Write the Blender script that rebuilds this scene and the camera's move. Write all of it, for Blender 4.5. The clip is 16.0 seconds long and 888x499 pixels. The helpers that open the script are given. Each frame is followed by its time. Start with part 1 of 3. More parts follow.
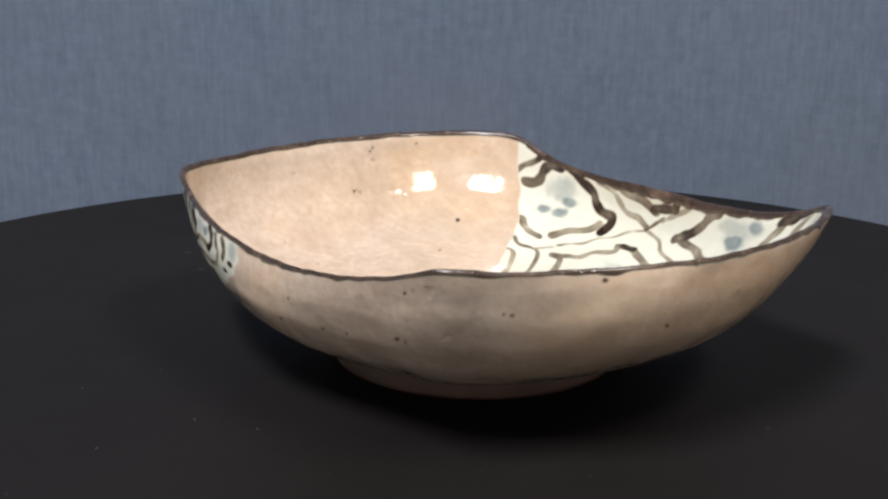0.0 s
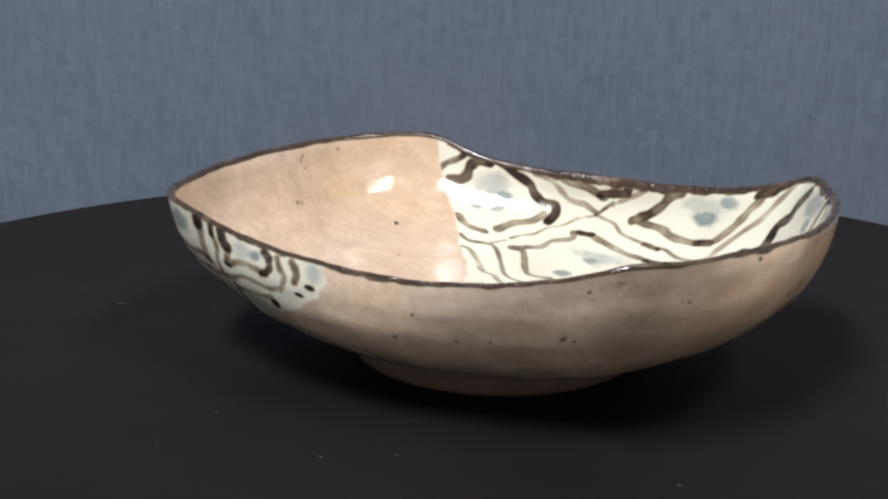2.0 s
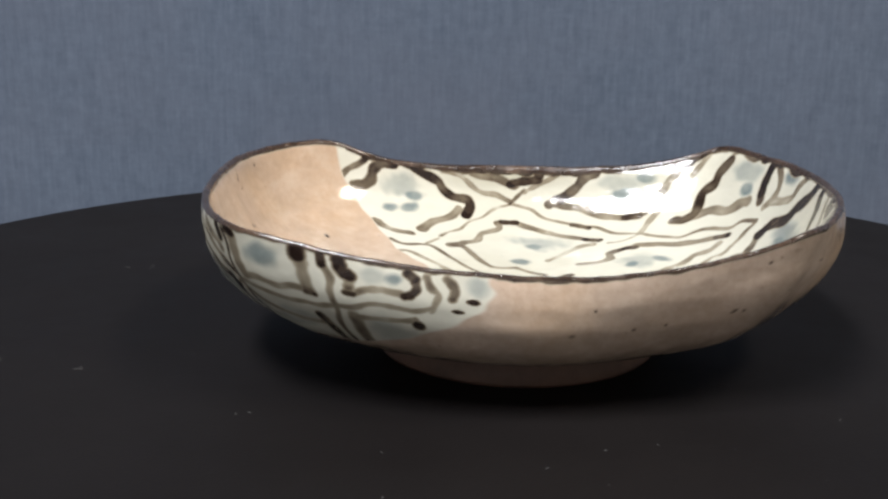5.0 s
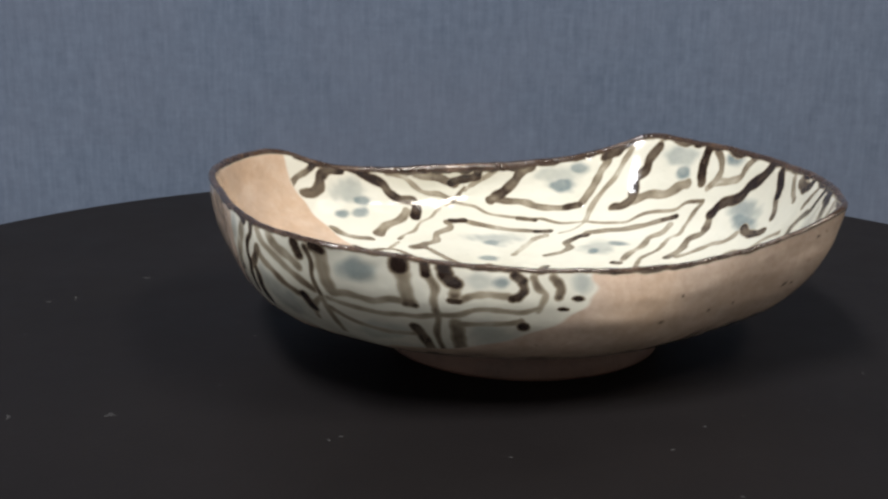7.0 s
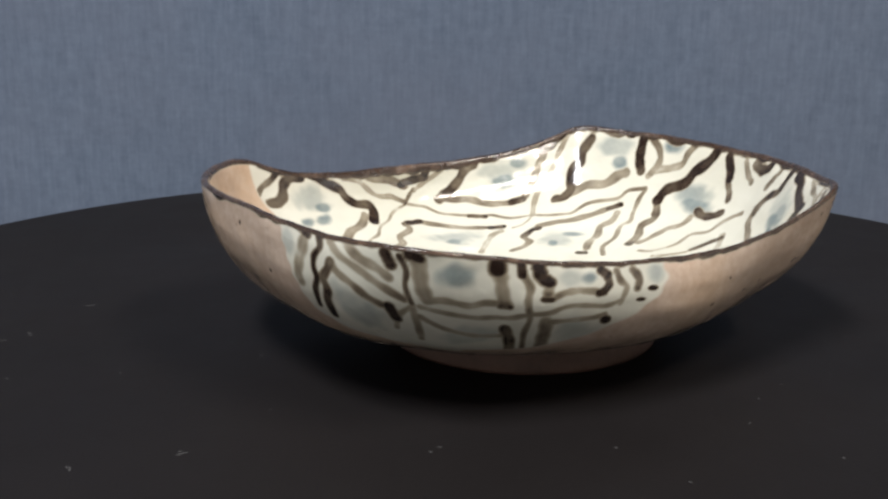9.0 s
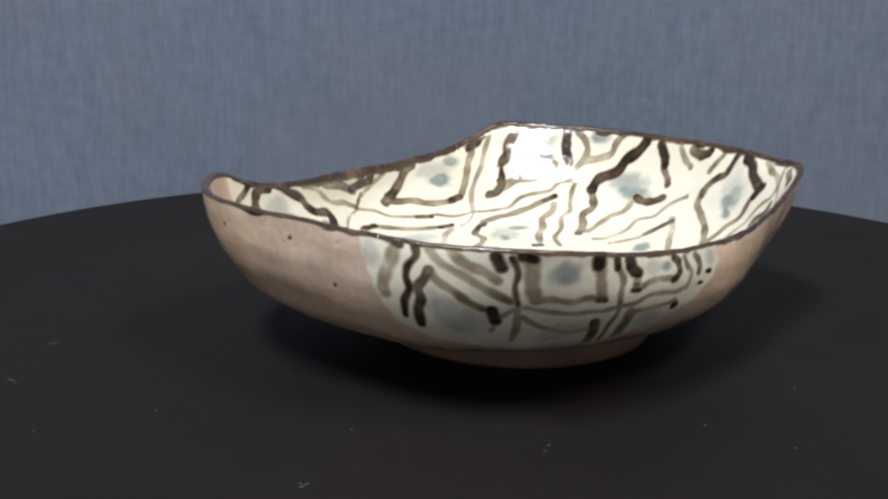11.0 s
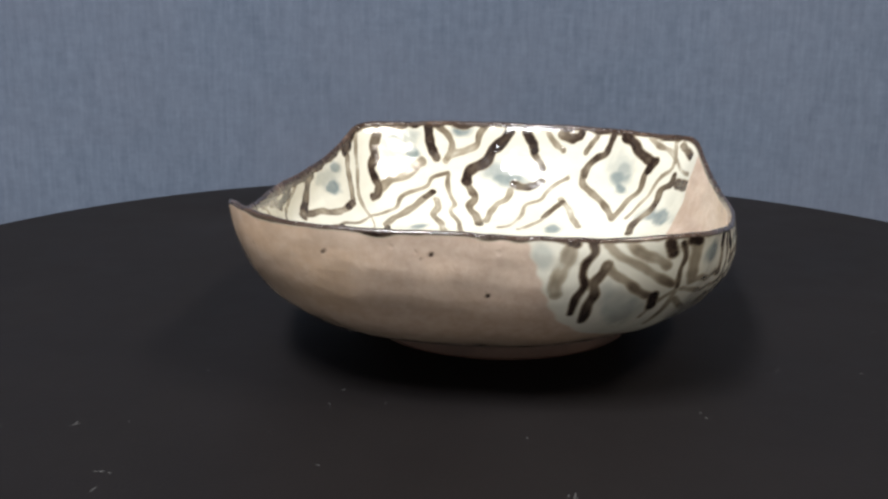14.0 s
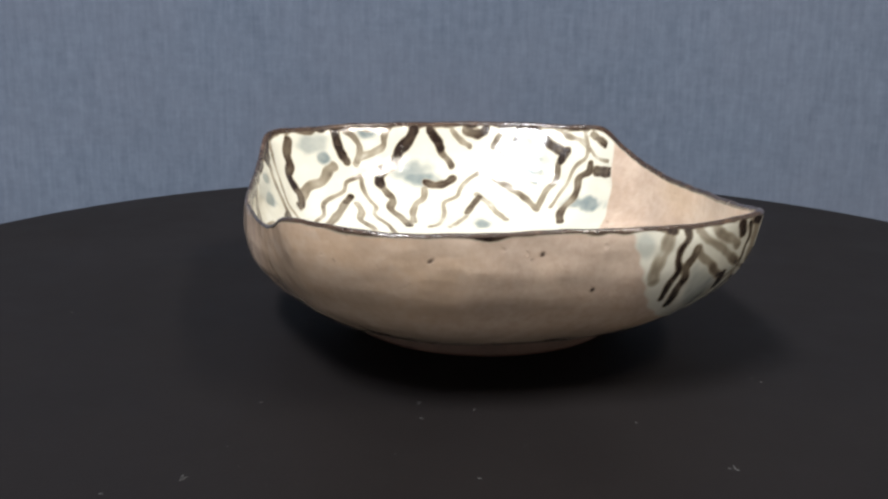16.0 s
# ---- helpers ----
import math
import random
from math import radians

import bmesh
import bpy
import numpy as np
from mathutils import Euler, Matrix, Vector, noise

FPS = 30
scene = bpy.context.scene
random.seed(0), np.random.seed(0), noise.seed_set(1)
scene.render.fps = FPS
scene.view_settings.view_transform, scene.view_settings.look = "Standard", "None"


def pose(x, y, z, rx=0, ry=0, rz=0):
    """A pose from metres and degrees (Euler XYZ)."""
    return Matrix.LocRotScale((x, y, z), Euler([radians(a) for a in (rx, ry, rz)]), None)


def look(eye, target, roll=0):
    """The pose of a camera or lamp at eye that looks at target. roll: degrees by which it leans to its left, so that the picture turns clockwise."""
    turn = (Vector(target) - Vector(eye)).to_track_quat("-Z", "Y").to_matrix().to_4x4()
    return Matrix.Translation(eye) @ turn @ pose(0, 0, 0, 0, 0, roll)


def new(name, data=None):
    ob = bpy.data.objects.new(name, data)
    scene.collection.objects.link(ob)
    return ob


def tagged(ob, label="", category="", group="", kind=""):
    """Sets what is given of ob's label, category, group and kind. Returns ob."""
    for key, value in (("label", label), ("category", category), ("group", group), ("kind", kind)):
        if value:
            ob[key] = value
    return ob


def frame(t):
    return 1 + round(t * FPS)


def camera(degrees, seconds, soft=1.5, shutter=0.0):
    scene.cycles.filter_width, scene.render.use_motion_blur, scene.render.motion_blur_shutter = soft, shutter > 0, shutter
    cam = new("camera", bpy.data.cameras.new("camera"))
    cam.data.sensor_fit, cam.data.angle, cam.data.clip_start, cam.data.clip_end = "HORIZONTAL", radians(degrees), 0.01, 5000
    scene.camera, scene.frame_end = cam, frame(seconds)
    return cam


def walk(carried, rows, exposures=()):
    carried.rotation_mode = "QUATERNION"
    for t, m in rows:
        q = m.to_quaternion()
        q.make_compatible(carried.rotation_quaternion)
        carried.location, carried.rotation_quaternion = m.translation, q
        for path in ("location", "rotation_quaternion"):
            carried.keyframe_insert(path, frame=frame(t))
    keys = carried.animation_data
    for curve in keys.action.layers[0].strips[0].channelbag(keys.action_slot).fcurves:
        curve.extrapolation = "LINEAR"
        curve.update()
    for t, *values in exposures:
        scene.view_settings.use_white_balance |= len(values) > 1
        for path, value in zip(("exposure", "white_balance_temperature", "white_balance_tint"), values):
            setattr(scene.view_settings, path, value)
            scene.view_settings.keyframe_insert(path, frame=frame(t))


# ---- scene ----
# ---- camera: it stands still, the turntable turns ----
EYE = (-0.0073, -0.354, 0.1195)
CAM_POSE = pose(*EYE, 90 - 14.81, 0, 0) @ pose(0, 0, 0, 0, 0, 0.526)
cam = camera(41.37, 16.0, soft=2.6)
walk(cam, [(0.0, CAM_POSE), (16.0, CAM_POSE)], exposures=[(0.0, -0.04), (3.5, -0.15), (6.5, -0.15), (9.0, -0.05), (12.5, 0.06), (16.0, 0.16)])

# the turntable's turn in degrees, time by time
TURNS = [
    (0, 0.25), (0.5, 4.50), (1, 9.96), (1.5, 15.55), (2, 23.11), (2.5, 29.76), (3, 34.33),
    (3.5, 38.44), (4, 43.43), (6.5, 67.82), (7, 72.15), (7.5, 75.84), (8, 80.64), (8.5, 83.68),
    (9, 88.10), (11.5, 111.17), (12, 117.67), (12.5, 121.51), (13, 126.10), (13.5, 130.86), (14, 135.22),
    (14.5, 142.11), (15, 148.19), (15.5, 152.89), (16, 155.83),
]

# ---- world and lights ----
world = bpy.data.worlds.new("world")
scene.world = world
world.use_nodes = True
bg = world.node_tree.nodes["Background"]
bg.inputs["Color"].default_value = (0.9, 0.95, 1.0, 1)
bg.inputs["Strength"].default_value = 0.015


def area_lamp(name, eye, target, size_x, size_y, watts, colour):
    data = bpy.data.lights.new(name, "AREA")
    data.shape, data.size, data.size_y, data.energy, data.color = "RECTANGLE", size_x, size_y, watts, colour
    ob = new(name, data)
    ob.matrix_world = look(eye, target)
    return ob


LAMPS = [
    ("ceiling_lamp", (-0.50, -0.84, 1.57), (-0.50, -0.84, 0), 0.26, 0.78, 56.0, (0.96, 0.97, 1.0)),
    ("ceiling_lamp", (0.95, -0.66, 1.57), (0.95, -0.66, 0), 0.24, 0.78, 28.0, (1.0, 0.935, 0.85)),
]
for row in LAMPS:
    area_lamp(*row)
# daylight in the opening of the window behind the camera
area_lamp("window_light", (-1.2, -2.62, 0.95), (-1.2, 0, 0.6), 1.1, 0.9, 2.5, (0.88, 0.94, 1.0))


# ---- materials ----
def node_material(name):
    m = bpy.data.materials.new(name)
    m.use_nodes = True
    t = m.node_tree
    return m, t, t.nodes["Principled BSDF"]


def link(t, a, b):
    t.links.new(a, b)


def noise_node(t, scale, detail=4.0, rough=0.55, vec=None):
    n = t.nodes.new("ShaderNodeTexNoise")
    n.inputs["Scale"].default_value, n.inputs["Detail"].default_value, n.inputs["Roughness"].default_value = scale, detail, rough
    if vec is not None:
        link(t, vec, n.inputs["Vector"])
    return n.outputs["Fac"]


def ramp_node(t, fac, stops):
    r = t.nodes.new("ShaderNodeValToRGB")
    el = r.color_ramp.elements
    while len(el) < len(stops):
        el.new(0.5)
    for e, (p, col) in zip(el, stops):
        e.position, e.color = p, (*col, 1)
    link(t, fac, r.inputs["Fac"])
    return r.outputs["Color"]


def mix_node(t, fac, a, b, mode="MIX"):
    m = t.nodes.new("ShaderNodeMix")
    m.data_type, m.blend_type = "RGBA", mode
    for sock, val in ((m.inputs["Factor"], fac), (m.inputs[6], a), (m.inputs[7], b)):
        if isinstance(val, (int, float)):
            sock.default_value = val
        elif isinstance(val, tuple):
            sock.default_value = (*val, 1)
        else:
            link(t, val, sock)
    return m.outputs[2]


def math_node(t, op, a, b=0.0, c=0.0):
    m = t.nodes.new("ShaderNodeMath")
    m.operation, m.use_clamp = op, False
    for sock, val in zip(m.inputs, (a, b, c)):
        if isinstance(val, (int, float)):
            sock.default_value = val
        else:
            link(t, val, sock)
    return m.outputs[0]


def range_node(t, x, a, b, lo=0.0, hi=1.0):
    m = t.nodes.new("ShaderNodeMapRange")
    m.inputs[1].default_value, m.inputs[2].default_value, m.inputs[3].default_value, m.inputs[4].default_value = a, b, lo, hi
    link(t, x, m.inputs[0])
    return m.outputs[0]


def bump_node(t, height, strength, distance, bsdf, prev=None):
    b = t.nodes.new("ShaderNodeBump")
    b.inputs["Strength"].default_value, b.inputs["Distance"].default_value = strength, distance
    link(t, height, b.inputs["Height"])
    if prev is not None:
        link(t, prev, b.inputs["Normal"])
    link(t, b.outputs["Normal"], bsdf.inputs["Normal"])
    return b.outputs["Normal"]


def coords(t, scale=(1, 1, 1)):
    c = t.nodes.new("ShaderNodeTexCoord")
    m = t.nodes.new("ShaderNodeMapping")
    m.inputs["Scale"].default_value = scale
    link(t, c.outputs["Object"], m.inputs["Vector"])
    return m.outputs["Vector"]


def glaze_material():
    m, t, b = node_material("painted_glaze")
    vec = coords(t)
    at = t.nodes.new("ShaderNodeAttribute")
    at.attribute_name = "paint"
    sep = t.nodes.new("ShaderNodeSeparateColor")
    link(t, at.outputs["Color"], sep.inputs[0])
    cream_mask, iron, blue = sep.outputs[0], sep.outputs[1], sep.outputs[2]
    stain = at.outputs["Alpha"]
    big = noise_node(t, 22, 4, 0.6, vec)
    fine = noise_node(t, 420, 3, 0.6, vec)
    spots = noise_node(t, 300, 2, 0.5, vec)
    tan = ramp_node(t, big, [(0.3, (0.48, 0.366, 0.284)), (0.5, (0.55, 0.428, 0.340)), (0.72, (0.60, 0.480, 0.392))])
    tan = mix_node(t, range_node(t, fine, 0.35, 0.75, 0, 0.42), tan, (0.34, 0.225, 0.145))
    flash = range_node(t, noise_node(t, 13, 3, 0.5, vec), 0.47, 0.66, 0, 0.6)
    tan = mix_node(t, flash, tan, (0.55, 0.365, 0.215))
    mid = noise_node(t, 110, 5, 0.7, vec)
    tan = mix_node(t, range_node(t, mid, 0.5, 0.72, 0, 0.5), tan, (0.66, 0.53, 0.42))
    tan = mix_node(t, range_node(t, mid, 0.5, 0.3, 0, 0.28), tan, (0.35, 0.25, 0.17))
    tan = mix_node(t, range_node(t, spots, 0.73, 0.78, 0, 0.55), tan, (0.14, 0.08, 0.05))
    ash = range_node(t, noise_node(t, 15, 5, 0.62, coords(t, (1, 1, 2.2))), 0.42, 0.66, 0, 0.36)
    tan = mix_node(t, ash, tan, (0.36, 0.30, 0.235))
    streak = noise_node(t, 1.0, 5, 0.65, coords(t, (14, 14, 70)))
    tan = mix_node(t, range_node(t, streak, 0.50, 0.72, 0, 0.34), tan, (0.34, 0.262, 0.20))
    tan = mix_node(t, range_node(t, streak, 0.48, 0.3, 0, 0.26), tan, (0.62, 0.50, 0.40))
    cream = ramp_node(t, big, [(0.3, (0.575, 0.558, 0.462)), (0.7, (0.66, 0.644, 0.552))])
    base = mix_node(t, cream_mask, tan, cream)
    wash = range_node(t, noise_node(t, 150, 3, 0.6, vec), 0.3, 0.7, 0.7, 1.0)
    base = mix_node(t, math_node(t, "MULTIPLY", blue, wash), base, (0.088, 0.138, 0.155))
    pool = range_node(t, noise_node(t, 95, 4, 0.6, vec), 0.32, 0.68, 0.86, 1.2)
    iron = math_node(t, "MULTIPLY", iron, pool)
    iron_col = ramp_node(t, iron, [(0.0, (0.52, 0.48, 0.38)), (0.4, (0.285, 0.246, 0.18)), (0.64, (0.13, 0.102, 0.07)), (0.85, (0.042, 0.028, 0.019)), (1.0, (0.016, 0.0085, 0.006))])
    iron_fac = range_node(t, math_node(t, "ADD", iron, math_node(t, "MULTIPLY", math_node(t, "SUBTRACT", fine, 0.5), 0.25)), 0.08, 0.34)
    base = mix_node(t, iron_fac, base, iron_col)
    base = mix_node(t, stain, base, (0.035, 0.022, 0.016))
    link(t, base, b.inputs["Base Color"])
    link(t, range_node(t, big, 0.3, 0.7, 0.10, 0.2), b.inputs["Roughness"])
    b.inputs["Coat Weight"].default_value = 0.25
    b.inputs["Coat Roughness"].default_value = 0.08
    ridges = noise_node(t, 1.0, 3, 0.55, coords(t, (26, 26, 75)))
    n = bump_node(t, ridges, 0.34, 0.0013, b)
    pocks = range_node(t, noise_node(t, 230, 1, 0.4, vec), 0.74, 0.80, 0, 1)
    n = bump_node(t, pocks, 0.3, -0.0005, b, n)
    n = bump_node(t, noise_node(t, 58, 2, 0.4, vec), 0.8, 0.0017, b, n)
    n = bump_node(t, noise_node(t, 190, 3, 0.5, vec), 0.36, 0.0007, b, n)
    bump_node(t, stain, 0.3, -0.0006, b, n)
    return m


def iron_rim_material():
    m, t, b = node_material("iron_glaze_rim")
    vec = coords(t)
    col = ramp_node(t, noise_node(t, 140, 5, 0.65, vec), [(0.3, (0.022, 0.012, 0.008)), (0.55, (0.052, 0.030, 0.019)), (0.69, (0.12, 0.075, 0.05)), (0.77, (0.42, 0.35, 0.29))])
    link(t, col, b.inputs["Base Color"])
    link(t, range_node(t, noise_node(t, 90, 3, 0.6, vec), 0.35, 0.65, 0.13, 0.36), b.inputs["Roughness"])
    b.inputs["Coat Weight"].default_value = 0.6
    b.inputs["Coat Roughness"].default_value = 0.12
    bump_node(t, noise_node(t, 420, 3, 0.6, vec), 0.7, 0.0009, b)
    return m


def clay_material():
    m, t, b = node_material("bare_clay")
    vec = coords(t)
    col = ramp_node(t, noise_node(t, 60, 5, 0.65, vec), [(0.3, (0.062, 0.031, 0.020)), (0.7, (0.125, 0.067, 0.044))])
    link(t, col, b.inputs["Base Color"])
    b.inputs["Roughness"].default_value = 0.6
    bump_node(t, noise_node(t, 500, 4, 0.6, vec), 0.4, 0.0005, b)
    return m


def platter_material():
    m, t, b = node_material("black_matt_board")
    vec = coords(t)
    col = ramp_node(t, noise_node(t, 9, 6, 0.65, vec), [(0.3, (0.0052, 0.0042, 0.0043)), (0.7, (0.0075, 0.0061, 0.0062))])
    dust = range_node(t, noise_node(t, 260, 2, 0.5, vec), 0.74, 0.84, 0, 0.10)
    col = mix_node(t, dust, col, (0.2, 0.2, 0.2))
    link(t, col, b.inputs["Base Color"])
    link(t, range_node(t, noise_node(t, 14, 4, 0.6, vec), 0.3, 0.7, 0.55, 0.68), b.inputs["Roughness"])
    b.inputs["Specular IOR Level"].default_value = 0.17
    bump_node(t, noise_node(t, 900, 3, 0.6, vec), 0.25, 0.0003, b)
    return m


def plain_material(name, colour, rough=0.7, scale=6.0, spread=0.12):
    m, t, b = node_material(name)
    vec = coords(t)
    lo, hi = tuple(v * (1 - spread) for v in colour), tuple(min(1, v * (1 + spread)) for v in colour)
    link(t, ramp_node(t, noise_node(t, scale, 5, 0.6, vec), [(0.3, lo), (0.7, hi)]), b.inputs["Base Color"])
    b.inputs["Roughness"].default_value = rough
    bump_node(t, noise_node(t, scale * 40, 3, 0.5, vec), 0.2, 0.001, b)
    return m


def backdrop_material():
    m, t, b = node_material("blue_grey_woven_cloth")
    warp = noise_node(t, 1.0, 3, 0.6, coords(t, (330, 330, 34)))
    weft = noise_node(t, 1.0, 3, 0.6, coords(t, (70, 70, 420)))
    grain = noise_node(t, 130, 4, 0.65, coords(t))
    big = noise_node(t, 5.5, 5, 0.62, coords(t))
    both = math_node(t, "ADD", math_node(t, "MULTIPLY", warp, 0.42), math_node(t, "ADD", math_node(t, "MULTIPLY", weft, 0.16), math_node(t, "MULTIPLY", grain, 0.42)))
    both = math_node(t, "ADD", both, math_node(t, "MULTIPLY", math_node(t, "SUBTRACT", big, 0.5), 0.25))
    col = ramp_node(t, both, [(0.32, (0.093, 0.118, 0.165)), (0.5, (0.116, 0.145, 0.199)), (0.68, (0.143, 0.174, 0.234))])
    col = mix_node(t, range_node(t, noise_node(t, 3.0, 4, 0.6, coords(t, (1, 1, 1.4))), 0.4, 0.68, 0, 0.5), col, (0.136, 0.150, 0.195))
    link(t, col, b.inputs["Base Color"])
    b.inputs["Roughness"].default_value = 0.85
    b.inputs["Specular IOR Level"].default_value = 0.2
    bump_node(t, both, 0.35, 0.0008, b)
    return m


GLAZE, RIM_IRON, CLAY = glaze_material(), iron_rim_material(), clay_material()
PLATTER, CLOTH = platter_material(), backdrop_material()
WALL_PAINT = plain_material("wall_paint", (0.64, 0.63, 0.62))
FLOOR_WOOD = plain_material("floor_covering", (0.12, 0.105, 0.09))
LINT_GREY = plain_material("lint", (0.028, 0.027, 0.027), 0.9)
DARK_STEEL = plain_material("dark_steel", (0.03, 0.03, 0.032), 0.4)


# ---- building helpers ----
def mesh_object(name, verts, faces, material, parent=None, smooth=True):
    me = bpy.data.meshes.new(name)
    me.from_pydata([tuple(v) for v in verts], [], faces)
    me.update()
    if smooth:
        me.polygons.foreach_set("use_smooth", [True] * len(me.polygons))
    me.materials.append(material)
    ob = new(name, me)
    ob.parent = parent
    return ob


def part(name, bm, material, parent, label=""):
    me = bpy.data.meshes.new(name)
    bm.to_mesh(me)
    bm.free()
    me.materials.append(material)
    ob = new(name, me)
    ob.parent = parent
    return tagged(ob, label)


def box_bm(x0, x1, y0, y1, z0, z1, bevel=0.0):
    bm = bmesh.new()
    bmesh.ops.create_cube(bm, size=1, matrix=Matrix.LocRotScale(((x0 + x1) / 2, (y0 + y1) / 2, (z0 + z1) / 2), None, (x1 - x0, y1 - y0, z1 - z0)))
    if bevel:
        bmesh.ops.bevel(bm, geom=bm.edges[:], offset=bevel, segments=2, affect="EDGES")
    return bm


def disc_bm(cx, cy, radius, z0, z1, bevel, steps=192):
    bm = bmesh.new()
    bmesh.ops.create_cone(bm, cap_ends=True, segments=steps, radius1=radius, radius2=radius, depth=z1 - z0, matrix=Matrix.Translation((cx, cy, (z0 + z1) / 2)))
    rim = [e for e in bm.edges if abs(e.verts[0].co.z - e.verts[1].co.z) < 1e-6]
    bmesh.ops.bevel(bm, geom=rim, offset=bevel, segments=3, affect="EDGES")
    return bm


# ---- the room: floor, walls, ceiling, and the cloth behind the turntable ----
FLOOR_Z, CEIL_Z = -0.78, 1.62
def structure(name, bm, material, label):
    return tagged(part(name, bm, material, None, label), "", name.split("_")[0], "", "structure")


structure("floor", box_bm(-2.2, 2.2, -2.6, 1.4, FLOOR_Z - 0.1, FLOOR_Z), FLOOR_WOOD, "plain grey-brown floor of the room")
structure("ceiling", box_bm(-2.2, 2.2, -2.6, 1.4, CEIL_Z, CEIL_Z + 0.1), WALL_PAINT, "plain white ceiling of the room")
structure("wall_north", box_bm(-2.3, 2.3, 1.4, 1.5, FLOOR_Z, CEIL_Z), WALL_PAINT, "plain pale wall behind the cloth")
south = box_bm(-2.3, -1.75, -2.7, -2.6, FLOOR_Z, CEIL_Z)
for piece in ((-0.65, 2.3, FLOOR_Z, CEIL_Z), (-1.75, -0.65, FLOOR_Z, 0.5), (-1.75, -0.65, 1.4, CEIL_Z)):
    more_wall = bpy.data.meshes.new("wall_piece")
    piece_bm = box_bm(piece[0], piece[1], -2.7, -2.6, piece[2], piece[3])
    piece_bm.to_mesh(more_wall)
    piece_bm.free()
    south.from_mesh(more_wall)
    bpy.data.meshes.remove(more_wall)
structure("wall_south", south, WALL_PAINT, "plain pale wall with a window opening")
structure("wall_west", box_bm(-2.3, -2.2, -2.6, 1.4, FLOOR_Z, CEIL_Z), WALL_PAINT, "plain pale wall of the room")
structure("wall_east", box_bm(2.2, 2.3, -2.6, 1.4, FLOOR_Z, CEIL_Z), WALL_PAINT, "plain pale wall of the room")
structure("backdrop", box_bm(-1.3, 1.3, 0.62, 0.624, FLOOR_Z, 1.2), CLOTH, "blue-grey woven cloth backdrop hanging flat")
structure("plinth", box_bm(-0.13, 0.13, -0.13, 0.13, FLOOR_Z, -0.045, 0.004), DARK_STEEL, "plain dark plinth under the turntable")

# ---- the turntable ----
turntable = tagged(new("turntable"), "round black matt turntable with dusty surface", "turntable")
platter = part("platter", disc_bm(-0.0026, -0.0023, 0.2413, -0.014, 0.0, 0.0012), PLATTER, turntable, "flat black board with fine dust")
part("base", disc_bm(0, 0, 0.10, -0.045, -0.014, 0.003, 64), DARK_STEEL, turntable)

# ---- dust and lint on the board: it turns with it ----
def build_dust():
    rng = np.random.default_rng(4)
    flecks = [(x, y, 0.0007, 0.0003) for x, y in LINT]
    flecks[0] = (*LINT[0], 0.0007, 0.0006)
    flecks += [(x, y, 0.0016, 0.0003) for x, y in SCUFFS]
    for _ in range(80):
        r, a = 0.235 * math.sqrt(rng.uniform(0.16, 1)), rng.uniform(0, 2 * math.pi)
        flecks.append((r * math.cos(a), r * math.sin(a), rng.uniform(0.0002, 0.0005), rng.uniform(0.00008, 0.0002)))
    verts, faces = [], []
    for x, y, length, width in flecks:
        a = rng.uniform(0, math.pi)
        ca, sa = math.cos(a), math.sin(a)
        n = len(verts)
        for k in range(6):
            f = k * math.pi / 3
            u, v = length * math.cos(f), width * math.sin(f)
            verts.append((x + u * ca - v * sa, y + u * sa + v * ca, 0.0))
        verts.append((x, y, 0.00018))
        faces += [(n + k, n + (k + 1) % 6, n + 6) for k in range(6)]
    return tagged(mesh_object("dust", verts, faces, LINT_GREY), "scattered pale dust and lint on the black board", "dust", "", "stuff")


SCUFFS = [(-0.097, 0.066), (-0.107, 0.090), (-0.020, 0.141), (0.016, 0.126)]
LINT = [(-0.013, 0.135), (0.017, 0.125), (-0.096, 0.067), (-0.098, 0.067), (-0.093, 0.007), (-0.071, -0.074), (-0.012, 0.136), (-0.106, 0.091), (-0.054, -0.080), (0.075, -0.077), (-0.185, 0.137), (0.017, 0.125), (-0.070, -0.131), (0.123, 0.041), (-0.143, -0.028), (0.000, -0.119), (-0.018, 0.071), (-0.028, 0.060), (-0.013, 0.062), (-0.015, 0.134), (-0.051, 0.127), (-0.088, -0.038), (-0.091, -0.092), (-0.090, 0.005), (-0.045, 0.097), (-0.106, -0.053), (0.025, 0.080), (-0.069, 0.050), (0.028, 0.140)]
dust = build_dust()

# ---- the bowl's form ----
CENTRE = np.array([0.004, -0.021])
FOOT = np.array([0.0022, -0.0172])
FOOT_R = 0.042
# four pinched corners, and between them two level sides and two sagging ones
CORNERS = [
    (0.02, 0.0754, 0.0495),
    (-0.0913, 0.0083, 0.0483),
    (-0.0106, -0.1105, 0.049),
    (0.0997, -0.0402, 0.0498),
]
# bulge, fullness, sag, sag fullness, lean of the bulge, lean of the sag
SIDES = [
    (0.0223, 3.1471, -0.0007, 1.5577, -0.2749, -0.0134),
    (0.0094, 1.6761, 0.0089, 2.1001, -0.2957, 0.361),
    (0.0215, 2.0785, 0.0006, 3.2542, 0.0322, 0.4684),
    (0.0082, 1.3271, 0.01, 3.5086, 0.0247, 0.006),
]
CORNER_LIFT = [0.0004, 0.0004, 0.0010, 0.0004]
AZIMUTHS = 1200


